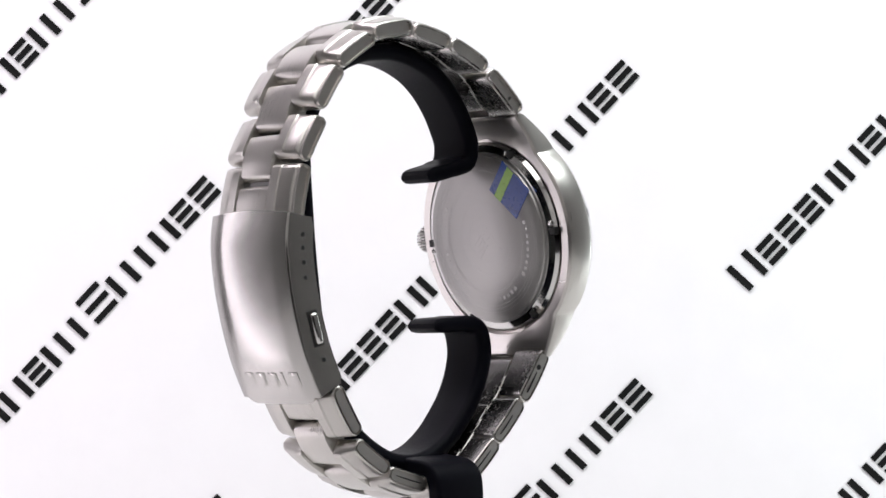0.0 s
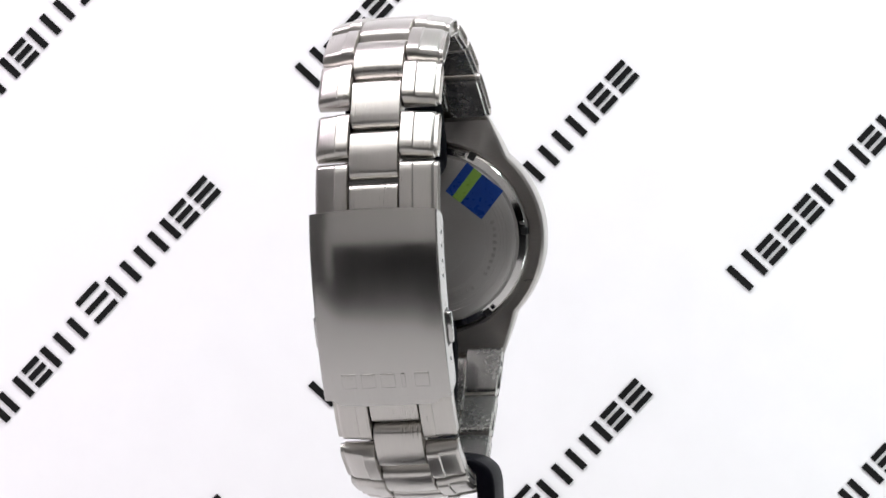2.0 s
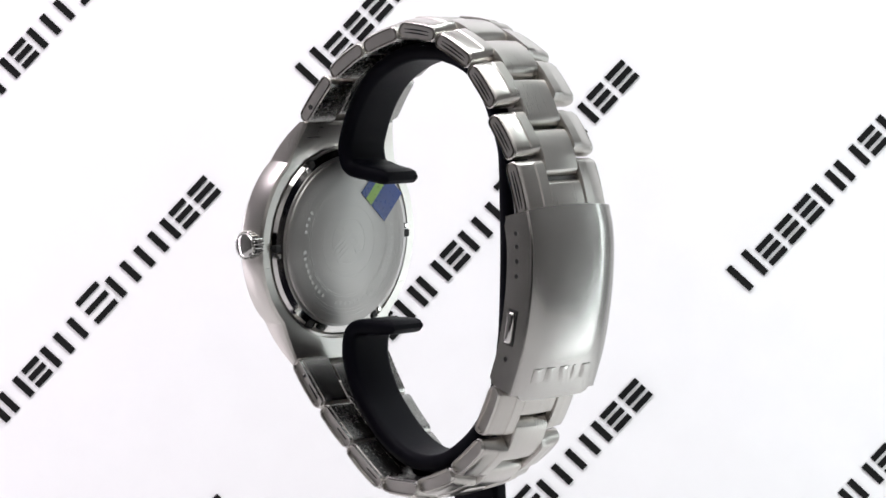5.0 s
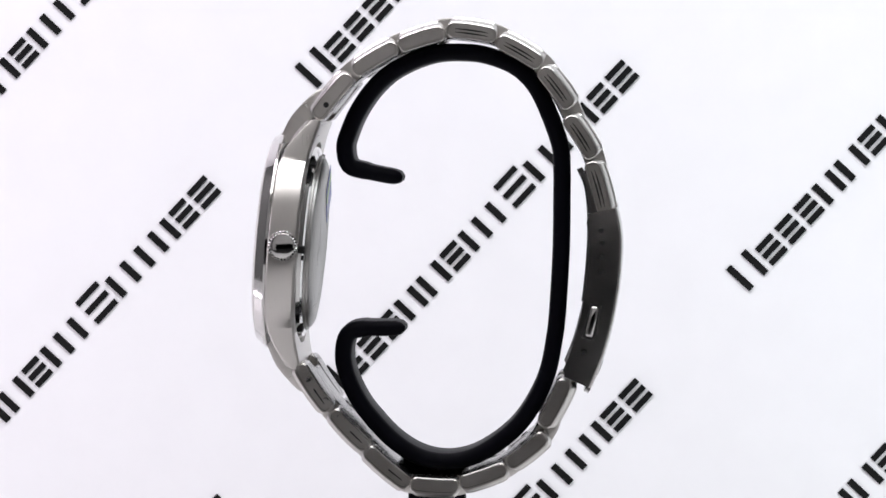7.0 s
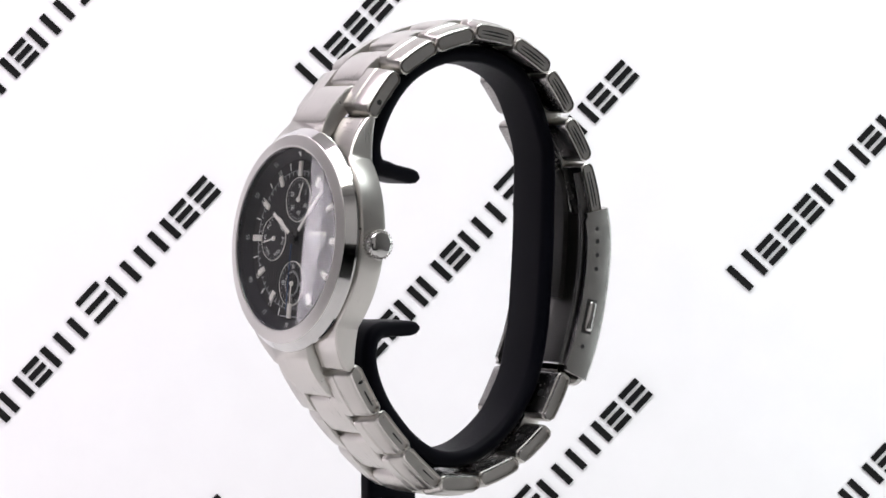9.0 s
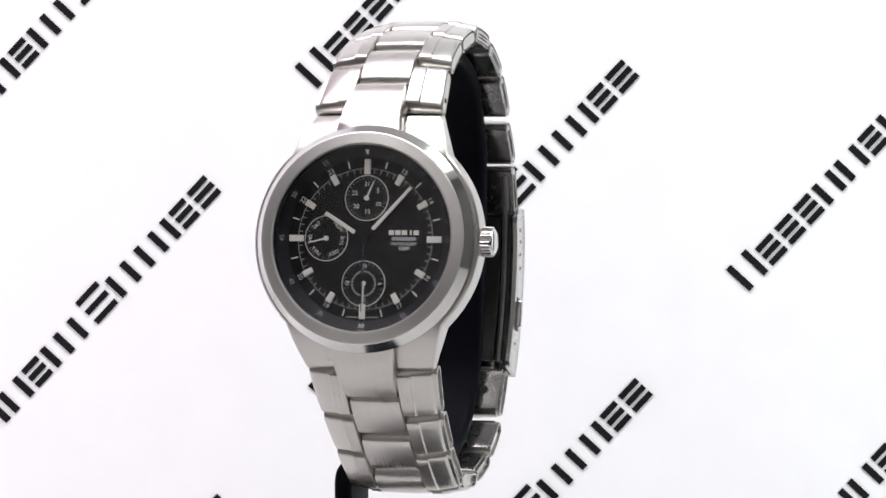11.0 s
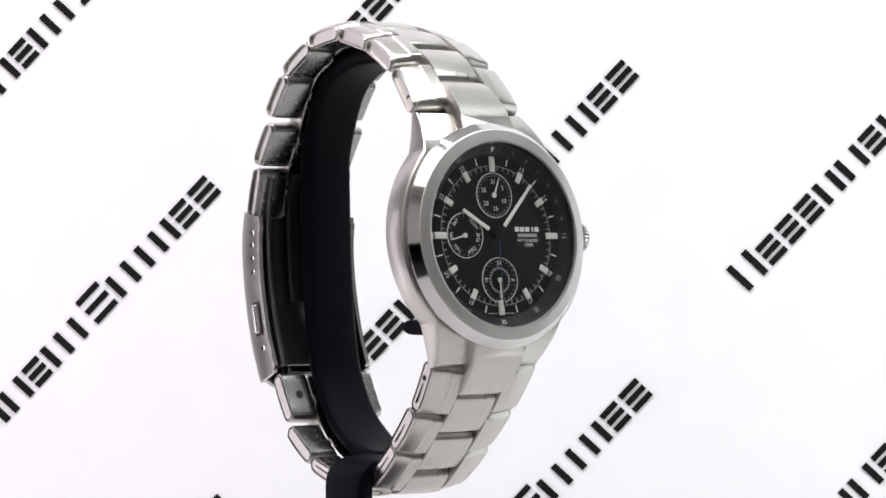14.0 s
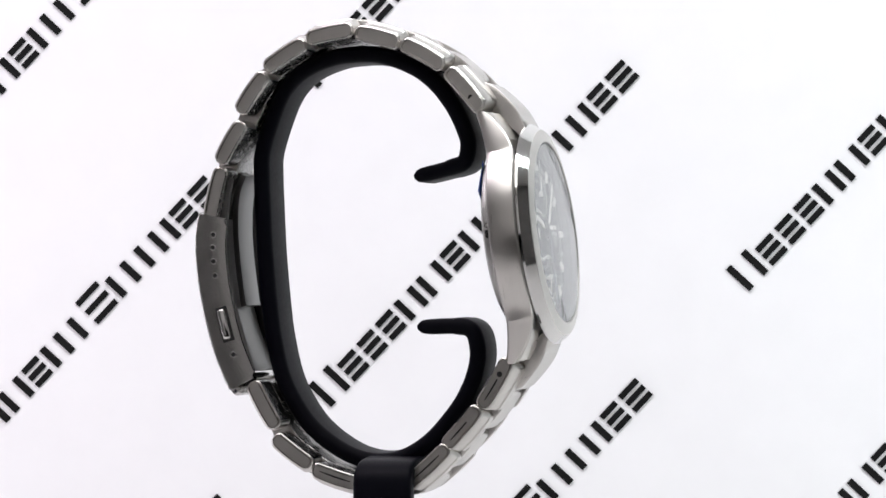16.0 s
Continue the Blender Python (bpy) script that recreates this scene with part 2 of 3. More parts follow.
for i, q in enumerate(path):
    d = (path[min(i + 1, len(path) - 1)] - path[max(i - 1, 0)]).normalized()
    n = Vector((-d.y, d.x))
    end = min(i, len(path) - 1 - i)
    k = (0.3, 0.78, 0.96)[end] if end < 3 else 1.0
    wide = 1.0 if end > 12 else 0.8 + 0.2 * end / 12
    thick = LOOP_T * k * (0.9 if end < 8 else 1.0)
    sections.append([(LOOP_X + a * wide, q.x + n.x * b, q.y + n.y * b) for a, b in round_rect(LOOP_W * (0.85 + 0.15 * k), thick, thick * 0.47)])
part("loop", loft_bm(sections), M_BLACK, stand)
POST_Y, POST_W = 2.7, 10.7
arm = spline([(0.0, -41.3), (-6, -41.7), (-9.0, -42.1), (-10.9, -43.2), (-11.5, -45.2), (-11.5, -50.0), (-11.5, -80.0), (-11.5, (TABLE_Z * 1000) + 8.0)], 6)
sections = []
for i, q in enumerate(arm):
    d = (arm[min(i + 1, len(arm) - 1)] - arm[max(i - 1, 0)]).normalized()
    n = Vector((-d.y, d.x))
    sections.append([(q.x + n.x * b, POST_Y + a, q.y + n.y * b) for a, b in round_rect(POST_W, 3.3, 0.8)])
part("post", loft_bm(sections), M_BLACK, stand)
part("foot", lathe_bm([(0, 3.4), (33.0, 3.4), (35.5, 2.6), (36.0, 1.6), (36.0, 0.0), (0, 0.0)], 96), M_BLACK, stand, "black round base plate", pose(0, 0, TABLE_Z * 1000 + 6.75) @ pose(0, 0, 0, 90, 0, 0))

# ---- the wrist watch ----
watch = tagged(new("wrist_watch"), "brushed steel wrist watch with black dial, clasped on the stand", "watch")
HEAD = pose(0.3, -24.45, -0.25, -6.2, 0, 0) @ Matrix.Scale(0.98, 4)


def case_half(z):
    """Half of the case's width at height z: round in the middle, sloping shoulders above and below."""
    z = abs(z)
    ring = math.sqrt(max(0.0, 21.1 ** 2 - z * z))
    steps = ((0.0, 0.0), (10.5, 17.2), (12.5, 16.0), (15.0, 14.7), (18.0, 13.7), (23.0, 11.9))
    for (z0, w0), (z1, w1) in zip(steps, steps[1:]):
        if z <= z1:
            return max(ring, w0 + (w1 - w0) * (z - z0) / (z1 - z0))
    return 11.9


def case_bm():
    """Case body with shoulders that slope back to the bracelet, open in the middle."""
    zs = [-22.9 + 45.8 * i / 60 for i in range(61)]
    outline = [(case_half(z), z) for z in zs]
    for k in range(1, 16):
        outline.append((case_half(22.9) * (1 - 2 * k / 16), 22.9))
    outline += [(-case_half(z), z) for z in zs[::-1]]
    for k in range(1, 16):
        outline.append((-case_half(22.9) * (1 - 2 * k / 16), -22.9))

    def ring(shrink, y, bend, blend, r):
        pts = []
        for x, z in outline:
            d = math.hypot(x, z)
            ox, oz = x * (1 - shrink / d), z * (1 - shrink / d)
            ix, iz = x / d * r, z / d * r
            px, pz = ox * (1 - blend) + ix * blend, oz * (1 - blend) + iz * blend
            pts.append((px, y + bend * max(0.0, abs(pz) - 12.5) ** 2, pz))
        return pts
    front, rear = 0.048, 0.017
    rows = [ring(0, 0.1, front, 1.0, 15.6), ring(0, 0.1, front, 1.0, 18.5), ring(0.35, 0.1, front, 0.66, 18.5), ring(0.35, 0.1, front, 0.33, 18.5), ring(0.35, 0.1, front, 0, 18.5),
            ring(0.05, 0.35, front, 0, 18), ring(0, 0.8, front * 0.95, 0, 18), ring(0, 4.3, rear * 1.1, 0, 18), ring(0.2, 5.0, rear, 0, 18), ring(0.7, 5.4, rear, 0, 18),
            ring(0.7, 5.4, rear, 1.0, 18.7), ring(0.7, 4.2, 0, 1.0, 18.6), ring(0.7, 4.2, 0, 1.0, 15.6)]
    return loft_bm(rows, close=True)


case = part("case", case_bm(), M_CASE, watch, "brushed steel case with sloping shoulders", HEAD, smooth=24)
bezel = part("bezel", lathe_bm([(18.98, -2.12), (18.8, -2.26), (16.95, -2.72), (16.65, -2.66), (16.6, -0.9), (18.6, -0.3)], 128, True), M_BEZEL, watch, "brushed steel bezel", HEAD, smooth=14)
part("bevel", lathe_bm([(20.2, 0.07), (20.35, -0.05), (20.3, -0.45), (18.98, -2.12), (18.2, -1.2), (18.2, 0.07)], 128, True), M_POLISH, bezel, "polished bevelled rim", HEAD, smooth=20)
part("crystal", lathe_bm([(0, -3.1), (4.0, -3.07), (8.0, -2.98), (12.0, -2.83), (15.0, -2.68), (16.4, -2.57), (16.59, -2.4), (16.59, -1.95), (15.0, -2.03), (12.0, -2.18), (8.0, -2.33), (4.0, -2.42), (0, -2.45)], 96), M_GLASS, watch, "clear slightly domed crystal", HEAD).visible_shadow = False
dial = part("dial", lathe_bm([(0, 0), (14.9, 0), (14.9, 0.5), (0, 0.5)], 96), M_DIAL, watch, "black dial with white markers", HEAD)
ring = part("minute_ring", lathe_bm([(14.6, -0.04), (16.5, -0.95), (16.5, -1.9), (16.6, -1.9), (16.6, 0.3), (14.6, 0.3)], 96, True), M_RING, watch, "black sloping minute ring", HEAD)


def on_dial(r, deg, y=0.0, upright=True, lean=0.0):
    """A pose on the dial at radius r, deg clockwise from twelve, facing forward."""
    a = radians(deg)
    return HEAD @ pose(r * math.sin(a), y, r * math.cos(a)) @ pose(0, 0, 0, 0, 0 if upright else deg, 0) @ pose(0, 0, 0, lean, 0, 0)


def baton_bm(w, length, h, tip=1.0):
    """A raised bar along z with bevelled top; its foot at y=0."""
    bm = bmesh.new()
    lo = [(-w / 2, 0, -length / 2), (w / 2, 0, -length / 2), (w / 2 * tip, 0, length / 2), (-w / 2 * tip, 0, length / 2)]
    k = 0.75
    rows = [lo, [(x, -h * 0.6, z) for x, _, z in lo], [(x * k, -h, z * (1 - 0.2 * w / length)) for x, _, z in lo]]
    rings = [[bm.verts.new(p) for p in r] for r in rows]
    for p, q in zip(rings, rings[1:]):
        for i in range(4):
            bm.faces.new((p[i], p[(i + 1) % 4], q[(i + 1) % 4], q[i]))
    bm.faces.new(rings[0]), bm.faces.new(rings[-1])
    return bm


# applied hour markers, half-hour ticks, minute track
for h in range(12):
    if h % 3 == 0:
        m = baton_bm(1.15, 2.7, 0.35)
        part("hour_marker", m, M_LUME, dial, m=on_dial(12.9, 30 * h, 0, False), smooth=0)
    else:
        part("hour_marker", baton_bm(1.0, 1.9, 0.35, 1.15), M_LUME, dial, m=on_dial(12.1, 30 * h, 0, False), smooth=0)
for h in range(24):
    if h % 2:
        part("half_hour_tick", box_bm(-0.11, 0.11, -0.05, 0, -0.65, 0.65), M_WHITE, dial, m=on_dial(13.6, 15 * h, 0, False), smooth=0)
for k in range(60):
    if k % 5:
        part("minute_tick", box_bm(-0.07, 0.07, -0.04, 0, -0.36, 0.36), M_GREY, dial, m=on_dial(12.15, 6 * k, 0, False), smooth=0)
part("track_circle", lathe_bm([(12.52, 0), (12.52, -0.04), (12.62, -0.04), (12.62, 0)], 96, True), M_GREY, dial, m=HEAD)
# writing on the dial: hours of the day, and minutes on the ring
for h in (13, 14, 16, 17, 19, 20, 22, 23):
    deg = 30 * (h - 12)
    part("hour_numeral", text_bm(str(h), 1.25), M_WHITE, dial, m=on_dial(13.75, deg, -0.03, False) @ pose(0, 0, 0, 0, 180 if 90 < deg < 270 else 0, 0), smooth=0)
for k in (15, 20, 25, 30, 35, 40, 45, 50, 55):
    deg = 6 * k
    flip = 180 if 90 < deg < 270 else 0
    part("minute_numeral", text_bm(str(k), 1.2), M_WHITE if k == 30 else M_GREY, ring, m=on_dial(15.5, deg, -0.52, False) @ pose(0, 0, 0, 25.6, 0, 0) @ pose(0, 0, 0, 0, flip, 0), smooth=0)
for k in range(1, 15, 2):
    deg = 6 * k
    part("minute_numeral", text_bm(str(k), 0.8), M_GREY, ring, m=on_dial(15.5, deg, -0.52, False) @ pose(0, 0, 0, 25.6, 0, 0), smooth=0)
part("start_mark", baton_bm(0.25, 0.9, 0.06, 3.2), M_WHITE, ring, m=on_dial(15.5, 0, -0.48, False, 25.6), smooth=0)
part("dial_writing", text_bm("WATER RESIST", 0.74), M_WHITE, dial, m=on_dial(0, 0, -0.03) @ pose(7.25, 0, -0.85), smooth=0)
part("dial_writing", text_bm("100M", 0.95), M_WHITE, dial, m=on_dial(0, 0, -0.03) @ pose(7.35, 0, -1.65), smooth=0)
for k, w in enumerate((1.0, 1.0, 1.0, 0.35, 1.0)):
    part("printed_bar", box_bm(-w / 2, w / 2, -0.04, 0, -0.42, 0.42, 0.02, 1), M_LUME, dial, m=HEAD @ pose(4.9 + 1.2 * k - (0 if k < 4 else 0.2), 0, 1.2), smooth=0)
part("printed_bar", box_bm(-2.25, 2.25, -0.04, 0, -0.3, 0.3), M_GREY, dial, m=HEAD @ pose(7.25, 0, 0.1), smooth=0)
for sx in (-1.9, 1.9):
    part("printed_bar", box_bm(-1.1, 1.1, -0.04, 0, -0.1, 0.1), M_GREY, dial, m=HEAD @ pose(sx, 0, -13.9), smooth=0)


def sub_dial(x, z, ticks, words, size, r_words, hand_deg, hand_len):
    at = HEAD @ pose(x, 0, z)
    sub = part("sub_dial", lathe_bm([(0, -0.02), (3.92, -0.02), (3.95, -0.12), (4.07, -0.12), (4.1, 0.05), (0, 0.05)], 64), M_DIAL, dial, "recessed small dial", at)
    part("rim", lathe_bm([(3.94, -0.03), (3.96, -0.17), (4.06, -0.17), (4.09, -0.03)], 64, True), M_LUME, sub, "fine pale rim", at)
    for k in range(ticks):
        a = 360 / ticks * k
        part("tick", box_bm(-0.05, 0.05, -0.06, -0.02, -0.2, 0.2), M_GREY, sub, m=at @ pose(0, 0, 0, 0, a, 0) @ pose(0, 0, 3.55), smooth=0)
    for word, deg, turned in words:
        a = radians(deg)
        part("numeral", text_bm(word, size), M_WHITE, sub, m=at @ pose(r_words * math.sin(a), -0.05, r_words * math.cos(a)) @ pose(0, 0, 0, 0, turned, 0), smooth=0)
    hand = part("small_hand", baton_bm(0.34, hand_len, 0.12, 0.5), M_LUME, sub, "small white pointer", at @ pose(0, -0.18, 0) @ pose(0, 0, 0, 0, hand_deg, 0) @ pose(0, 0, hand_len / 2), smooth=0)
    part("hub", lathe_bm([(0, -0.38), (0.38, -0.36), (0.45, -0.25), (0.45, 0)], 24), M_LUME, sub, m=at)
    return sub, at


sub_dial(0.05, 7.3, 31, [("31", 0, 0), ("5", 58, 0), ("10", 116, 0), ("15", 176, 0), ("20", 232, 0), ("25", 291, 0)], 1.15, 2.45, 23, 3.3)
sub_dial(-7.25, 0.05, 21, [("SAT", 320, -40), ("FRI", 270, -90), ("THU", 219, 39), ("WED", 152, -28), ("TUE", 98, -82), ("MON", 45, 45)], 0.95, 3.0, 256, 3.4)
sub, at = sub_dial(0.05, -7.95, 24, [("24", 0, 0), ("6", 90, 90), ("12", 180, 0), ("18", 270, -90)], 1.05, 3.0, 180, 3.7)
part("ring", lathe_bm([(1.95, -0.03), (1.97, -0.1), (2.35, -0.1), (2.37, -0.03)], 48, True), M_GREY, sub, m=at)
for k in range(24):
    part("tick", box_bm(-0.09, 0.09, -0.14, -0.03, -0.25, 0.25), M_DIAL, sub, m=at @ pose(0, 0, 0, 0, 15 * k, 0) @ pose(0, 0, 2.15), smooth=0)


def hand(name, deg, r0, r1, w, y, mat, label, tip=0.9):
    h = part(name, baton_bm(w, r1 - r0, 0.2, tip), mat, watch, label, HEAD @ pose(0, y, 0) @ pose(0, 0, 0, 0, deg, 0) @ pose(0, 0, (r0 + r1) / 2), smooth=0)
    part("stem", baton_bm(w * 0.8, r0 + 1.6, 0.16), M_DIAL, h, "black hand stem", HEAD @ pose(0, y, 0) @ pose(0, 0, 0, 0, deg, 0) @ pose(0, 0, (r0 - 1.6) / 2), smooth=0)


hand("hour_hand", -58.7, 2.2, 8.8, 0.75, -0.3, M_LUME, "white hour hand")
hand("minute_hand", 42.5, 2.3, 12.4, 0.72, -0.52, M_LUME, "white minute hand", 0.8)
M_BLUED = surface("blued steel", (0.03, 0.06, 0.12), 0.3, 0.6, (1, 1, 1), 3000, 0.1)
hand("second_hand", 180, 0.9, 12.9, 0.2, -0.76, M_BLUED, "thin blued second hand", 0.6)
part("hand_hub", lathe_bm([(0, -1.02), (0.7, -1.0), (0.85, -0.85), (0.85, 0)], 32), M_DIAL, watch, "black hub at the middle of the dial", HEAD)

# crown with fluted rim
crown = part("crown", lathe_bm([(0, 3.35), (1.6, 3.3), (2.15, 3.05), (2.35, 2.7), (2.35, 0.3), (1.9, 0.0), (1.5, -0.1), (1.5, -2.2), (0, -2.2)], 48), M_POLISH, watch, "fluted polished crown", HEAD @ pose(20.0, 3.0, 0, 0, 0, -90))
for k in range(26):
    part("flute", box_bm(-0.17, 0.17, 0.25, 2.75, 2.2, 2.68, 0.08, 1), M_POLISH, crown, m=HEAD @ pose(20.0, 3.0, 0, 0, 0, -90) @ pose(0, 0, 0, 0, 360 / 26 * k, 0))

# case back: plate, polished ring with six notches, foil seal, engraved marks
back = part("case_back", lathe_bm([(0, 7.7), (15.0, 7.7), (15.7, 7.3), (15.8, 6.9), (16.3, 6.8), (16.4, 4.4), (0, 4.4)], 128), M_BACK, watch, "brushed screwed case back", HEAD)
part("rim", lathe_bm([(16.35, 6.5), (17.6, 6.1), (18.1, 5.4), (18.0, 4.3), (16.35, 4.3)], 128, True), M_POLISH, back, "polished facetted rim", HEAD, smooth=20)
for k in range(6):
    part("notch", box_bm(-0.7, 0.7, 5.2, 6.55, 16.7, 18.12, 0.15, 1), M_DARK, back, "dark wrench notch", HEAD @ pose(0, 0, 0, 0, 60 * k + 32, 0))
    part("notch_lip", box_bm(-0.45, 0.45, 5.2, 6.6, 16.75, 17.7, 0.15, 1), M_POLISH, back, m=HEAD @ pose(0, 0, 0, 0, 60 * k + 37, 0))
for r in (4.3, 6.9, 10.2, 10.6, 12.9, 13.5, 14.2):
    part("engraved_circle", lathe_bm([(r, 7.69), (r + 0.03, 7.72), (r + 0.1, 7.72), (r + 0.13, 7.69)], 96, True), M_BACK, back, m=HEAD)
SEAL = HEAD @ pose(-8.5, 7.7, 8.9) @ pose(0, 0, 0, 0, -41, 0)
seal = part("foil_seal", box_bm(-4.4, 4.4, 0.02, 0.14, -3.5, 3.5, 0.05, 1), M_BLUE, watch, "blue foil seal with a pale green stripe", SEAL)
part("stripe", box_bm(0.7, 2.7, 0.1, 0.17, -3.48, 3.48), M_GREEN, seal, "pale green foil stripe", SEAL)
for k in range(44):
    if k % 11 not in (4, 5):
        part("engraved_bar", box_bm(-0.32, 0.32, 7.69, 7.725, -0.42 + 0.1 * (k % 3), 0.42), M_BACK, back, m=HEAD @ pose(0, 0, 0, 0, 6.2 * k + 60, 0) @ pose(0, 0, 11.8), smooth=0)
for k in range(7):
    part("engraved_bar", box_bm(-0.5, 0.5, 7.69, 7.72, -0.8, 0.8), M_BACK, back, m=HEAD @ pose(0, 0, 0, 0, -50, 0) @ pose(-4.2 + 1.4 * k, 0, 1.0), smooth=0)
for k in range(4):
    part("engraved_bar", box_bm(-0.35, 0.35, 7.69, 7.74, -1.9 + 0.3 * k, 1.9), M_BACK, back, m=HEAD @ pose(0, 0, 0, 0, -50, 0) @ pose(-1.2 + 0.9 * k, 0, -2.6), smooth=0)

# bracelet: (y, z) of the two ends of each side link, and half of the bracelet's width there
UPPER = [((-16.0, 21.9), (-10.07, 28.88), 11.6, 10.8), ((-8.92, 29.86), (-1.66, 34.02), 10.9, 10.45), ((-0.74, 34.2), (6.86, 36.32), 10.45, 10.3), ((7.89, 36.9), (15.99, 35.56), 10.3, 10.3),
         ((16.78, 34.72), (23.97, 30.37), 10.3, 10.3), ((24.35, 29.25), (29.04, 22.75), 10.3, 10.3), ((28.78, 20.53), (32.96, 13.73), 10.3, 10.3), ((32.73, 12.42), (35.0, 3.4), 10.3, 10.3)]
LOWER = [((-20.23, -22.63), (-15.23, -30.6), 11.6, 10.8), ((-14.42, -31.13), (-8.55, -37.59), 10.95, 10.45), ((-8.57, -38.1), (-1.37, -44.48), 10.45, 10.2), ((-0.66, -44.39), (7.51, -44.96), 10.2, 10.2),
         ((8.23, -44.46), (16.16, -41.86), 10.2, 10.2), ((16.89, -41.06), (23.34, -36.2), 10.2, 10.2), ((23.19, -34.16), (27.4, -26.4), 10.2, 10.2)]
LINK_T = 2.9
BAND_X = 0.25
MIDDLE = Vector((7.0, -4.0))


def link_outline(length, thick, r):
    """A link's side outline: well rounded ends, with points along its long faces so that it can bow."""
    pts = round_rect(length, thick, r, 5)
    half = length / 2 - r
    row = [half * (1 - 2 * k / 6) for k in range(1, 6)]
    return pts[:6] + [(x, thick / 2) for x in row] + pts[6:18] + [(-x, -thick / 2) for x in row] + pts[18:]


def strip_bm(a, b, xs, thick, groove=False, out=0.0, taper=0.0, bow=0.0):
    """A link from a to b in the y-z plane with rounded ends; xs: rows of (x, how far its outer face lies lower)."""
    a, b = Vector(a), Vector(b)
    d = (b - a).normalized()
    n = Vector((-d.y, d.x))
    mid = (a + b) / 2
    if n.dot(mid - MIDDLE) < 0:
        n = -n
    mid = mid + n * out
    length = (b - a).length
    sec = []
    for x, low, e in xs:
        ring = []
        for s, t in link_outline(length - 2 * e, thick - 2 * e, min(thick * 0.42, 1.2) - e * 0.5):
            if t > 0:
                t -= low * min(1.0, t / (thick / 2))
                t += 0.18 * (1 - (2 * s / length) ** 2)
            t += bow * (1 - (2 * s / length) ** 2)
            tx = taper * s / length * (x - xs[0][0]) / (xs[-1][0] - xs[0][0])
            ring.append((x + tx, mid.x + d.x * s + n.x * t, mid.y + d.y * s + n.y * t))
        sec.append(ring)
    bm = loft_bm(sec)
    if groove:
        bm.faces.ensure_lookup_table()
        cap = bm.faces[-1]
        for w, dep in ((0.34, 0), (0.05, -0.6), (0.26, 0), (0.05, 0.56)):
            bmesh.ops.inset_region(bm, faces=[cap], thickness=w, depth=dep)
    return bm


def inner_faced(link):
    """Gives the faces that look to the wrist a darkened steel, standing in for shade inside the band."""
    link.data.materials.append(M_SHADED_INNER)
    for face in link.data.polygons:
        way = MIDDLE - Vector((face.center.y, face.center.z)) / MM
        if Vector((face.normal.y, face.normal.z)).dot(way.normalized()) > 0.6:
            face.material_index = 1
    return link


def side_link(a, b, x_in, x_out, taper):
    s = math.copysign(1, x_out - x_in)
    step = x_in + (x_out - x_in) * 0.40
    d = (Vector(b) - Vector(a)).normalized() * 0.38
    a, b = Vector(a) - d, Vector(b) + d
    xs = [(x_in, -0.9, 0.15), (x_in + s * 0.15, -1.0, 0), (step - s * 0.1, -0.88, 0), (step + s * 0.12, -0.62, 0), (x_out - s * 0.6, -0.2, 0), (x_out - s * 0.15, 0.05, 0.02), (x_out, 0.1, 0.2)]
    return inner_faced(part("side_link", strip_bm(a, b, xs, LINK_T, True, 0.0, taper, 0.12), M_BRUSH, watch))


def centre_link(a, b, c, bow):
    xs = [(BAND_X - c, -0.9, 0.18), (BAND_X - c + 0.2, -1.02, 0), (BAND_X - c * 0.4, -1.15, 0), (BAND_X + c * 0.4, -1.15, 0), (BAND_X + c - 0.2, -1.02, 0), (BAND_X + c, -0.9, 0.18)]
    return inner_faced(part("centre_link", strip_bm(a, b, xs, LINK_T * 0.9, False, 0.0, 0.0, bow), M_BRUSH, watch))


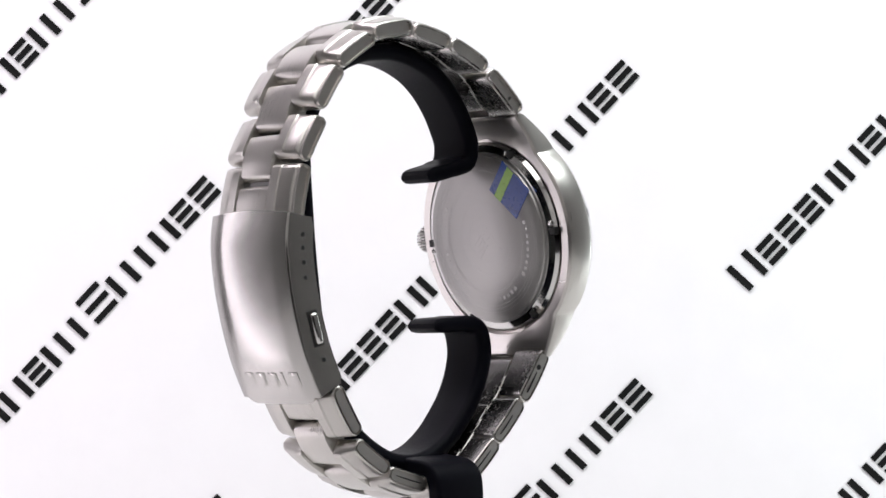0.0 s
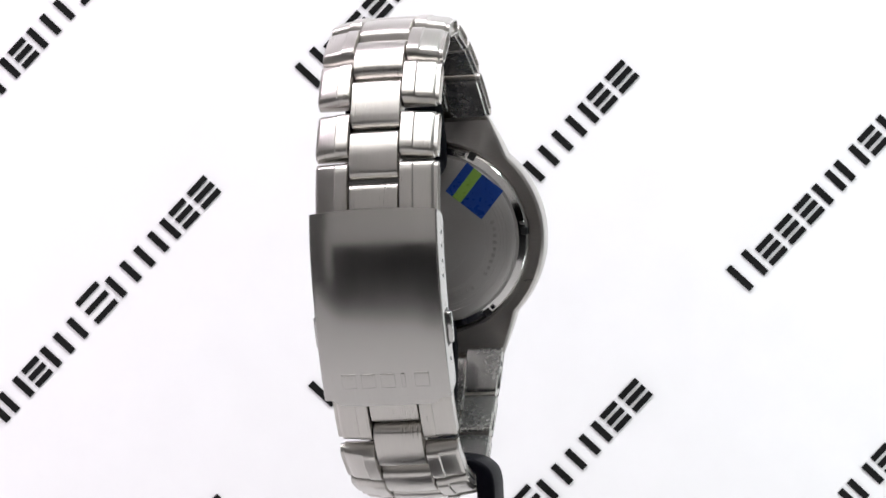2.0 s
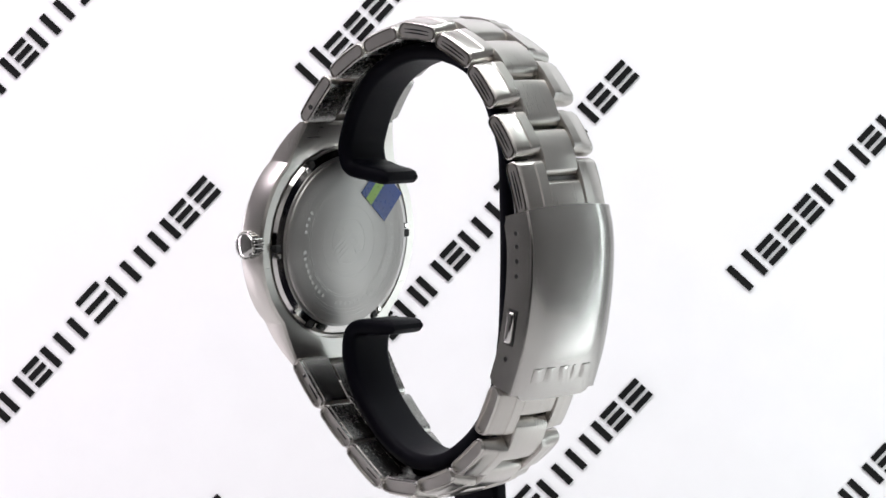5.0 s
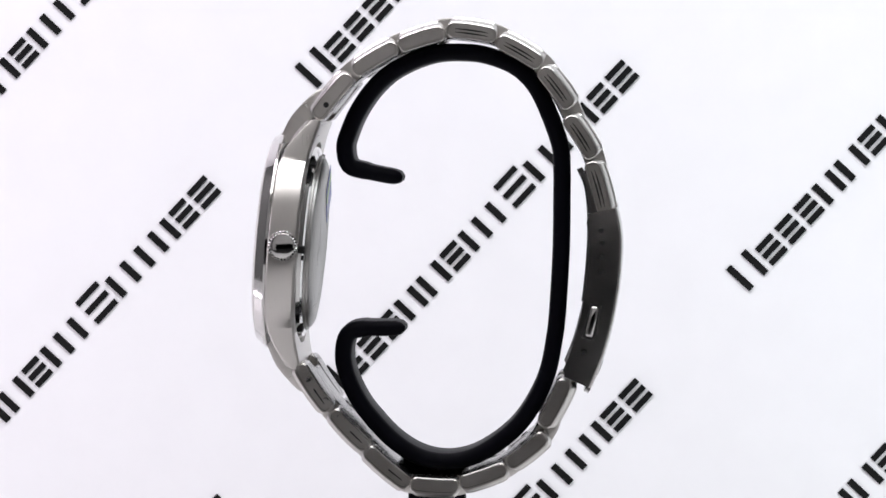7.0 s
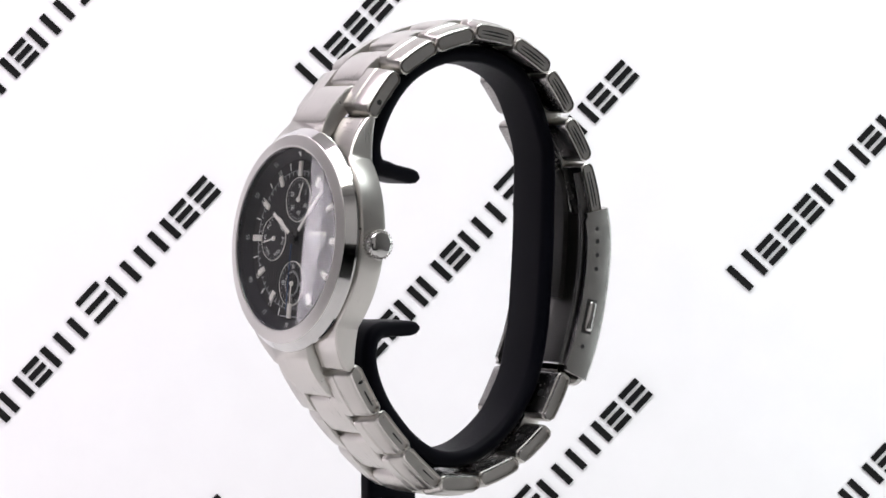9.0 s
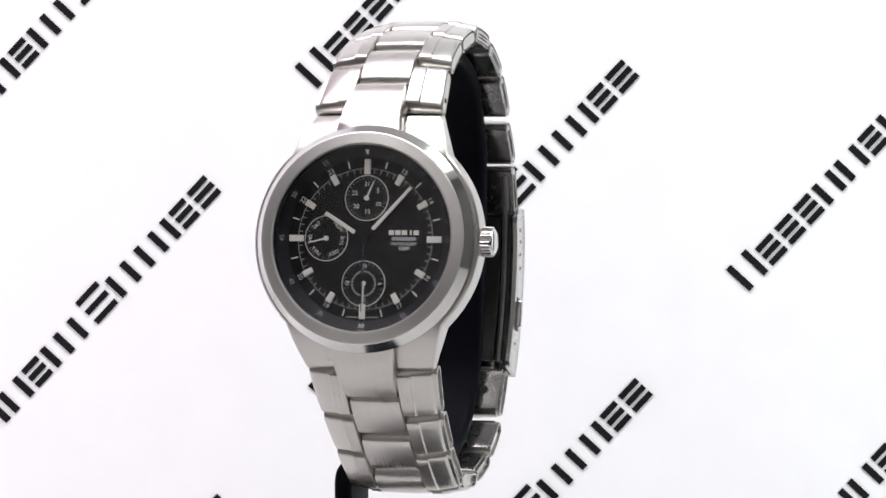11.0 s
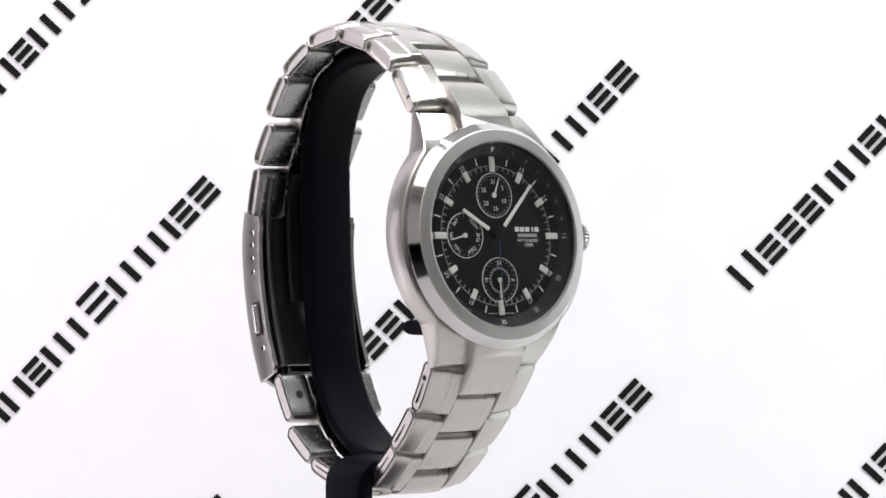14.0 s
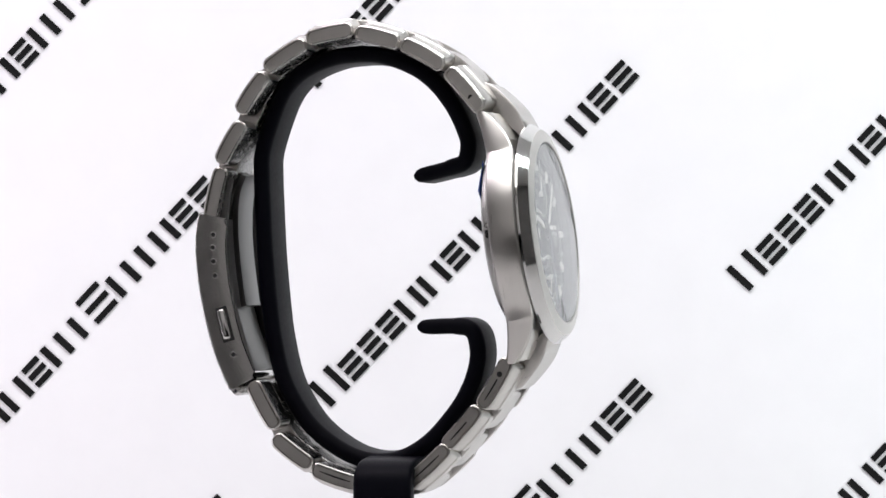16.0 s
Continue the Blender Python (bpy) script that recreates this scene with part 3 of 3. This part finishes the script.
def bracelet(chain):
    n = len(chain)
    for i, (a, b, wa, wb) in enumerate(chain):
        c = max(4.35, 4.75 - 0.07 * i)
        w = (wa + wb) / 2
        for s in (-1, 1):
            link = side_link(a, b, BAND_X + s * (c + 0.1), BAND_X + s * w, s * (wb - wa))
            if chain is LOWER and i >= 4:
                u = Vector(a).lerp(Vector(b), 0.5)
                along_link = (Vector(b) - Vector(a)).normalized()
                inner = Vector((-along_link.y, along_link.x))
                inner = inner if inner.dot(MIDDLE - u) > 0 else -inner
                u = u + inner * (LINK_T / 2 - 0.06)
                part("adjusting_slot", lathe_bm([(0, 0), (0.75, 0), (0.75, 0.1), (0, 0.1)], 16), M_DARK, link, "dark pin slot", pose(BAND_X + s * (c + w) * 0.5, u.x, u.y, math.degrees(math.atan2(inner.y, inner.x)), 0, 0))
            way = (Vector(b) - Vector(a)).normalized()
            side = Vector((-way.y, way.x))
            seams = (-0.3, 0.3) if chain is UPPER and i >= 3 else (0.0,) if chain is LOWER and i < 5 else ()
            for k in seams:
                u, v = Vector(a).lerp(Vector(b), 0.14) + side * k, Vector(a).lerp(Vector(b), 0.86) + side * k
                part("seam", strip_bm(u, v, [(BAND_X + s * (w - 0.3), 0, 0), (BAND_X + s * (w + 0.03), 0, 0)], 0.11), M_DARK, link, "dark seam between folded sheets")
            if i == 0:
                p = Vector(a).lerp(Vector(b), 0.3)
                part("pin_hole", lathe_bm([(0, 0), (0.5, 0), (0.5, 0.12), (0, 0.12)], 20), M_DARK, link, "dark pin hole", pose(BAND_X + s * (wa + (wb - wa) * 0.3 + 0.03), p.x, p.y, 0, 0, 90 * s))
        f0, f1 = 0.5 - 0.17 * i / n, 0.5 - 0.17 * (i + 1) / n
        p = Vector(a).lerp(Vector(b), f0 + 0.02)
        q = Vector(chain[i + 1][0]).lerp(Vector(chain[i + 1][1]), f1 - 0.02) if i + 1 < n else Vector(b)
        bend = 0.0
        if i + 1 < n:
            bend = (Vector(b) - Vector(a)).angle(Vector(chain[i + 1][1]) - Vector(chain[i + 1][0]))
        centre_link(p, q, c, (q - p).length * math.tan(bend / 2) / 2 * 0.85)
        # pressed inner tab that joins the links
        u, v = Vector(a).lerp(Vector(b), 0.2), Vector(a).lerp(Vector(b), 0.8)
        inward = (MIDDLE - (u + v) / 2).normalized() * 0.75
        part("inner_tab", strip_bm(u + inward, v + inward, [(BAND_X - c + 0.4, 0, 0.1), (BAND_X - c + 0.5, 0, 0), (BAND_X + c - 0.5, 0, 0), (BAND_X + c - 0.4, 0, 0.1)], 1.1), M_SHADED_INNER, watch)


bracelet(UPPER)
bracelet(LOWER)


def end_piece(a, b, w0, w1):
    """Solid middle lug between the case and the first centre link, narrower towards the bracelet."""
    a, b = Vector(a), Vector(b)
    d = (b - a).normalized()
    n = Vector((-d.y, d.x))
    if n.dot((a + b) / 2 - MIDDLE) < 0:
        n = -n
    sec = []
    for k in range(9):
        t = k / 8
        c = a.lerp(b, t) + n * (0.55 * math.sin(math.pi * t * 0.9))
        w = w0 + (w1 - w0) * t
        th = (0.8, 1.1, 1.4)[k] if k < 3 else 1.6 if k < 8 else 1.1
        sec.append([(0.15 + x * w, c.x + n.x * y, c.y + n.y * y) for x, y in ((-1, -th), (1, -th), (1, th * 0.7), (0.95, th), (-0.95, th), (-1, th * 0.7))])
    part("end_piece", loft_bm(sec), M_BRUSH, case, smooth=50)


def shoulder_facet(sx, sz):
    """Low raised strip on a shoulder beside the middle lug."""
    sec = []
    for k in range(8):
        z = 17.2 + 5.3 * k / 7
        y = 0.1 + 0.048 * max(0.0, z - 12.5) ** 2
        w0, w1 = 6.3 - 0.13 * (z - 17.2), case_half(z) - 0.5
        h = 0.12 + 0.8 * (k / 7) ** 1.5
        sec.append([(sx * x, y + t, sz * z) for x, t in ((w0, 0.4), (w1, 0.4), (w1, -h * 0.3), (w1 - 0.5, -h * 0.65), (w0 + 1.9, -h * 0.85), (w0 + 1.7, -h), (w0 + 0.1, -h), (w0, -h * 0.6))])
    part("shoulder_facet", loft_bm(sec), M_CASE, case, m=HEAD, smooth=40)


for sx in (-1, 1):
    for sz in (-1, 1):
        shoulder_facet(sx, sz)
end_piece((-22.6, 17.7), (-14.3, 26.2), 6.0, 4.7)
end_piece((-26.0, -18.4), (-18.9, -27.4), 6.0, 4.7)

# folding clasp
CLASP = [(36.6, 4.4), (37.2, 1.0), (37.35, -2.5), (36.9, -8.0), (35.75, -14.5), (34.15, -20.5), (32.4, -25.0), (31.3, -27.4)]
CLASP_X, CLASP_W = 0.45, 11.15


def along(points, n=4):
    pts = spline(points, n)
    out = []
    for i, q in enumerate(pts):
        d = (pts[min(i + 1, len(pts) - 1)] - pts[max(i - 1, 0)]).normalized()
        out.append((q, d, Vector((-d.y, d.x))))
    return out


sections = []
steps = along(CLASP)
for i, (q, d, n) in enumerate(steps):
    w = CLASP_W
    depth = 5.3 if 1 < i < len(steps) - 2 else 4.7
    prof = [(-w, -depth), (-w, 0.0), (-w + 0.12, 0.36), (-w + 0.4, 0.52), (-w * 0.6, 0.6), (-w * 0.2, 0.6), (w * 0.2, 0.6), (w * 0.6, 0.6), (w - 0.4, 0.52), (w - 0.12, 0.36), (w, 0.0), (w, -depth), (w - 0.8, -depth), (w - 0.8, -0.5), (-w + 0.8, -0.5), (-w + 0.8, -depth)]
    bow = 0.55 * (1 if i == 0 else 0.5 if i == 1 else 0)
    sections.append([(CLASP_X + x, q.x + n.x * (t + 0.3 * (1 - (x / w) ** 2) * (t > -1)) - d.x * bow * (1 - (x / w) ** 2), q.y + n.y * (t + 0.3 * (1 - (x / w) ** 2) * (t > -1)) - d.y * bow * (1 - (x / w) ** 2)) for x, t in prof])
clasp = part("clasp_cover", loft_bm(sections), M_BRUSH_H, watch, "brushed steel folding clasp cover", smooth=40)
q, d, n = steps[-1]
lip = []
for k, (w, f) in enumerate(((9.6, -0.6), (9.5, 0.0), (8.9, 0.7), (7.8, 1.15))):
    lip.append([(CLASP_X + x, q.x + d.x * f + n.x * t, q.y + d.y * f + n.y * t) for x, t in ((-w, -0.3), (w, -0.3), (w, 0.6), (w * 0.5, 0.82), (-w * 0.5, 0.82), (-w, 0.6))])
part("lip", loft_bm(lip), M_BRUSH_H, clasp, "thin rounded lip")


def clasp_at(z, inset):
    """Place and direction on the clasp at height z, inset below its outer face."""
    for (q0, d0, n0), (q1, d1, n1) in zip(steps, steps[1:]):
        if q1.y <= z <= q0.y:
            t = (z - q0.y) / (q1.y - q0.y)
            return q0.lerp(q1, t) - n0.lerp(n1, t) * inset, d0.lerp(d1, t)


for s in (-1, 1):
    for f in (0.9, -1.75, -4.45, -7.2, -22.2):
        p, d = clasp_at(f, 3.0)
        m = pose(CLASP_X + s * (CLASP_W + 0.02), p.x, p.y, 0, 0, 90 * s)
        part("pin_hole", lathe_bm([(0, 0), (0.42, 0), (0.42, 0.1), (0, 0.1)], 20), M_DARK, clasp, "dark adjusting hole", m)
        part("hole_rim", lathe_bm([(0.42, -0.03), (0.6, -0.02), (0.6, 0.1), (0.42, 0.1)], 20, True), M_POLISH, clasp, m=m)
    p, d = clasp_at(-16.4, 3.1)
    tilt = math.degrees(math.atan2(d.x, -d.y))
    button = part("release_button", box_bm(-0.5, 1.15, -0.75, 0.75, -2.8, 2.8, 0.5, 3), M_POLISH, watch, "polished side release button", pose(CLASP_X + s * (CLASP_W - 0.2), p.x, p.y) @ pose(0, 0, 0, tilt, 0, 0) @ pose(0, 0, 0, 0, 0, 0 if s > 0 else 180))
    part("button_slot", box_bm(-0.05, 0.03, -1.1, 1.1, -3.2, 3.2), M_DARK, clasp, "dark button slot", pose(CLASP_X + s * CLASP_W, p.x, p.y) @ pose(0, 0, 0, tilt, 0, 0), smooth=0)
for k, w in enumerate((2.5, 2.5, 2.5, 0.7, 2.5)):
    q, d, n = steps[-6]
    x = CLASP_X + 6.2 - 3.4 * k + (0 if k < 3 else 0.7 if k == 3 else 0.9)
    bmx = box_bm(-w / 2, w / 2, 0.5, 1.0 - 0.0025 * (x - CLASP_X) ** 2, -1.35, 1.35, 0.16, 3)
    part("pressed_bar", bmx, M_BRUSH_H, clasp, m=pose(x, q.x, q.y, math.degrees(math.atan2(-d.x, -d.y)) * -1, 0, 0))


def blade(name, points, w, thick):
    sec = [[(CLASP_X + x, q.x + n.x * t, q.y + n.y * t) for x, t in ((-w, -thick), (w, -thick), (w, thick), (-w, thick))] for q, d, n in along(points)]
    return part(name, loft_bm(sec), M_SHADED_BLADE, watch, "pressed folding blade, coloured darker for the black loop it reflects")


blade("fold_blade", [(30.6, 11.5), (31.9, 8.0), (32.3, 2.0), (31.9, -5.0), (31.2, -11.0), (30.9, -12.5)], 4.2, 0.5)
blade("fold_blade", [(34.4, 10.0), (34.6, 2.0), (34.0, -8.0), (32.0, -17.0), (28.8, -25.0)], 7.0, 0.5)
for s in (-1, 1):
    part("fold_rail", loft_bm([[(CLASP_X + s * (8.6 + x), q.x + n.x * t, q.y + n.y * t) for x, t in round_rect(1.2, 2.0, 0.4, 2)] for q, d, n in along([(32.0, 11.0), (33.2, 4.0), (32.9, -6.0), (31.2, -15.0), (28.3, -24.5)])]), M_SHADED_BLADE, watch)
part("hinge", lathe_bm([(0, -7.5), (1.1, -7.5), (1.1, 7.5), (0, 7.5)], 24), M_POLISH, watch, "round clasp hinge", pose(CLASP_X, 28.6, -25.2, 0, 0, 90))


# ---- what moves ----
def motions():
    rows = [(t, pose(0, 0, 0, 0, 0, a) @ BASE) for t, a in TURN]
    walk(stand, rows)
    walk(watch, rows)


motions()
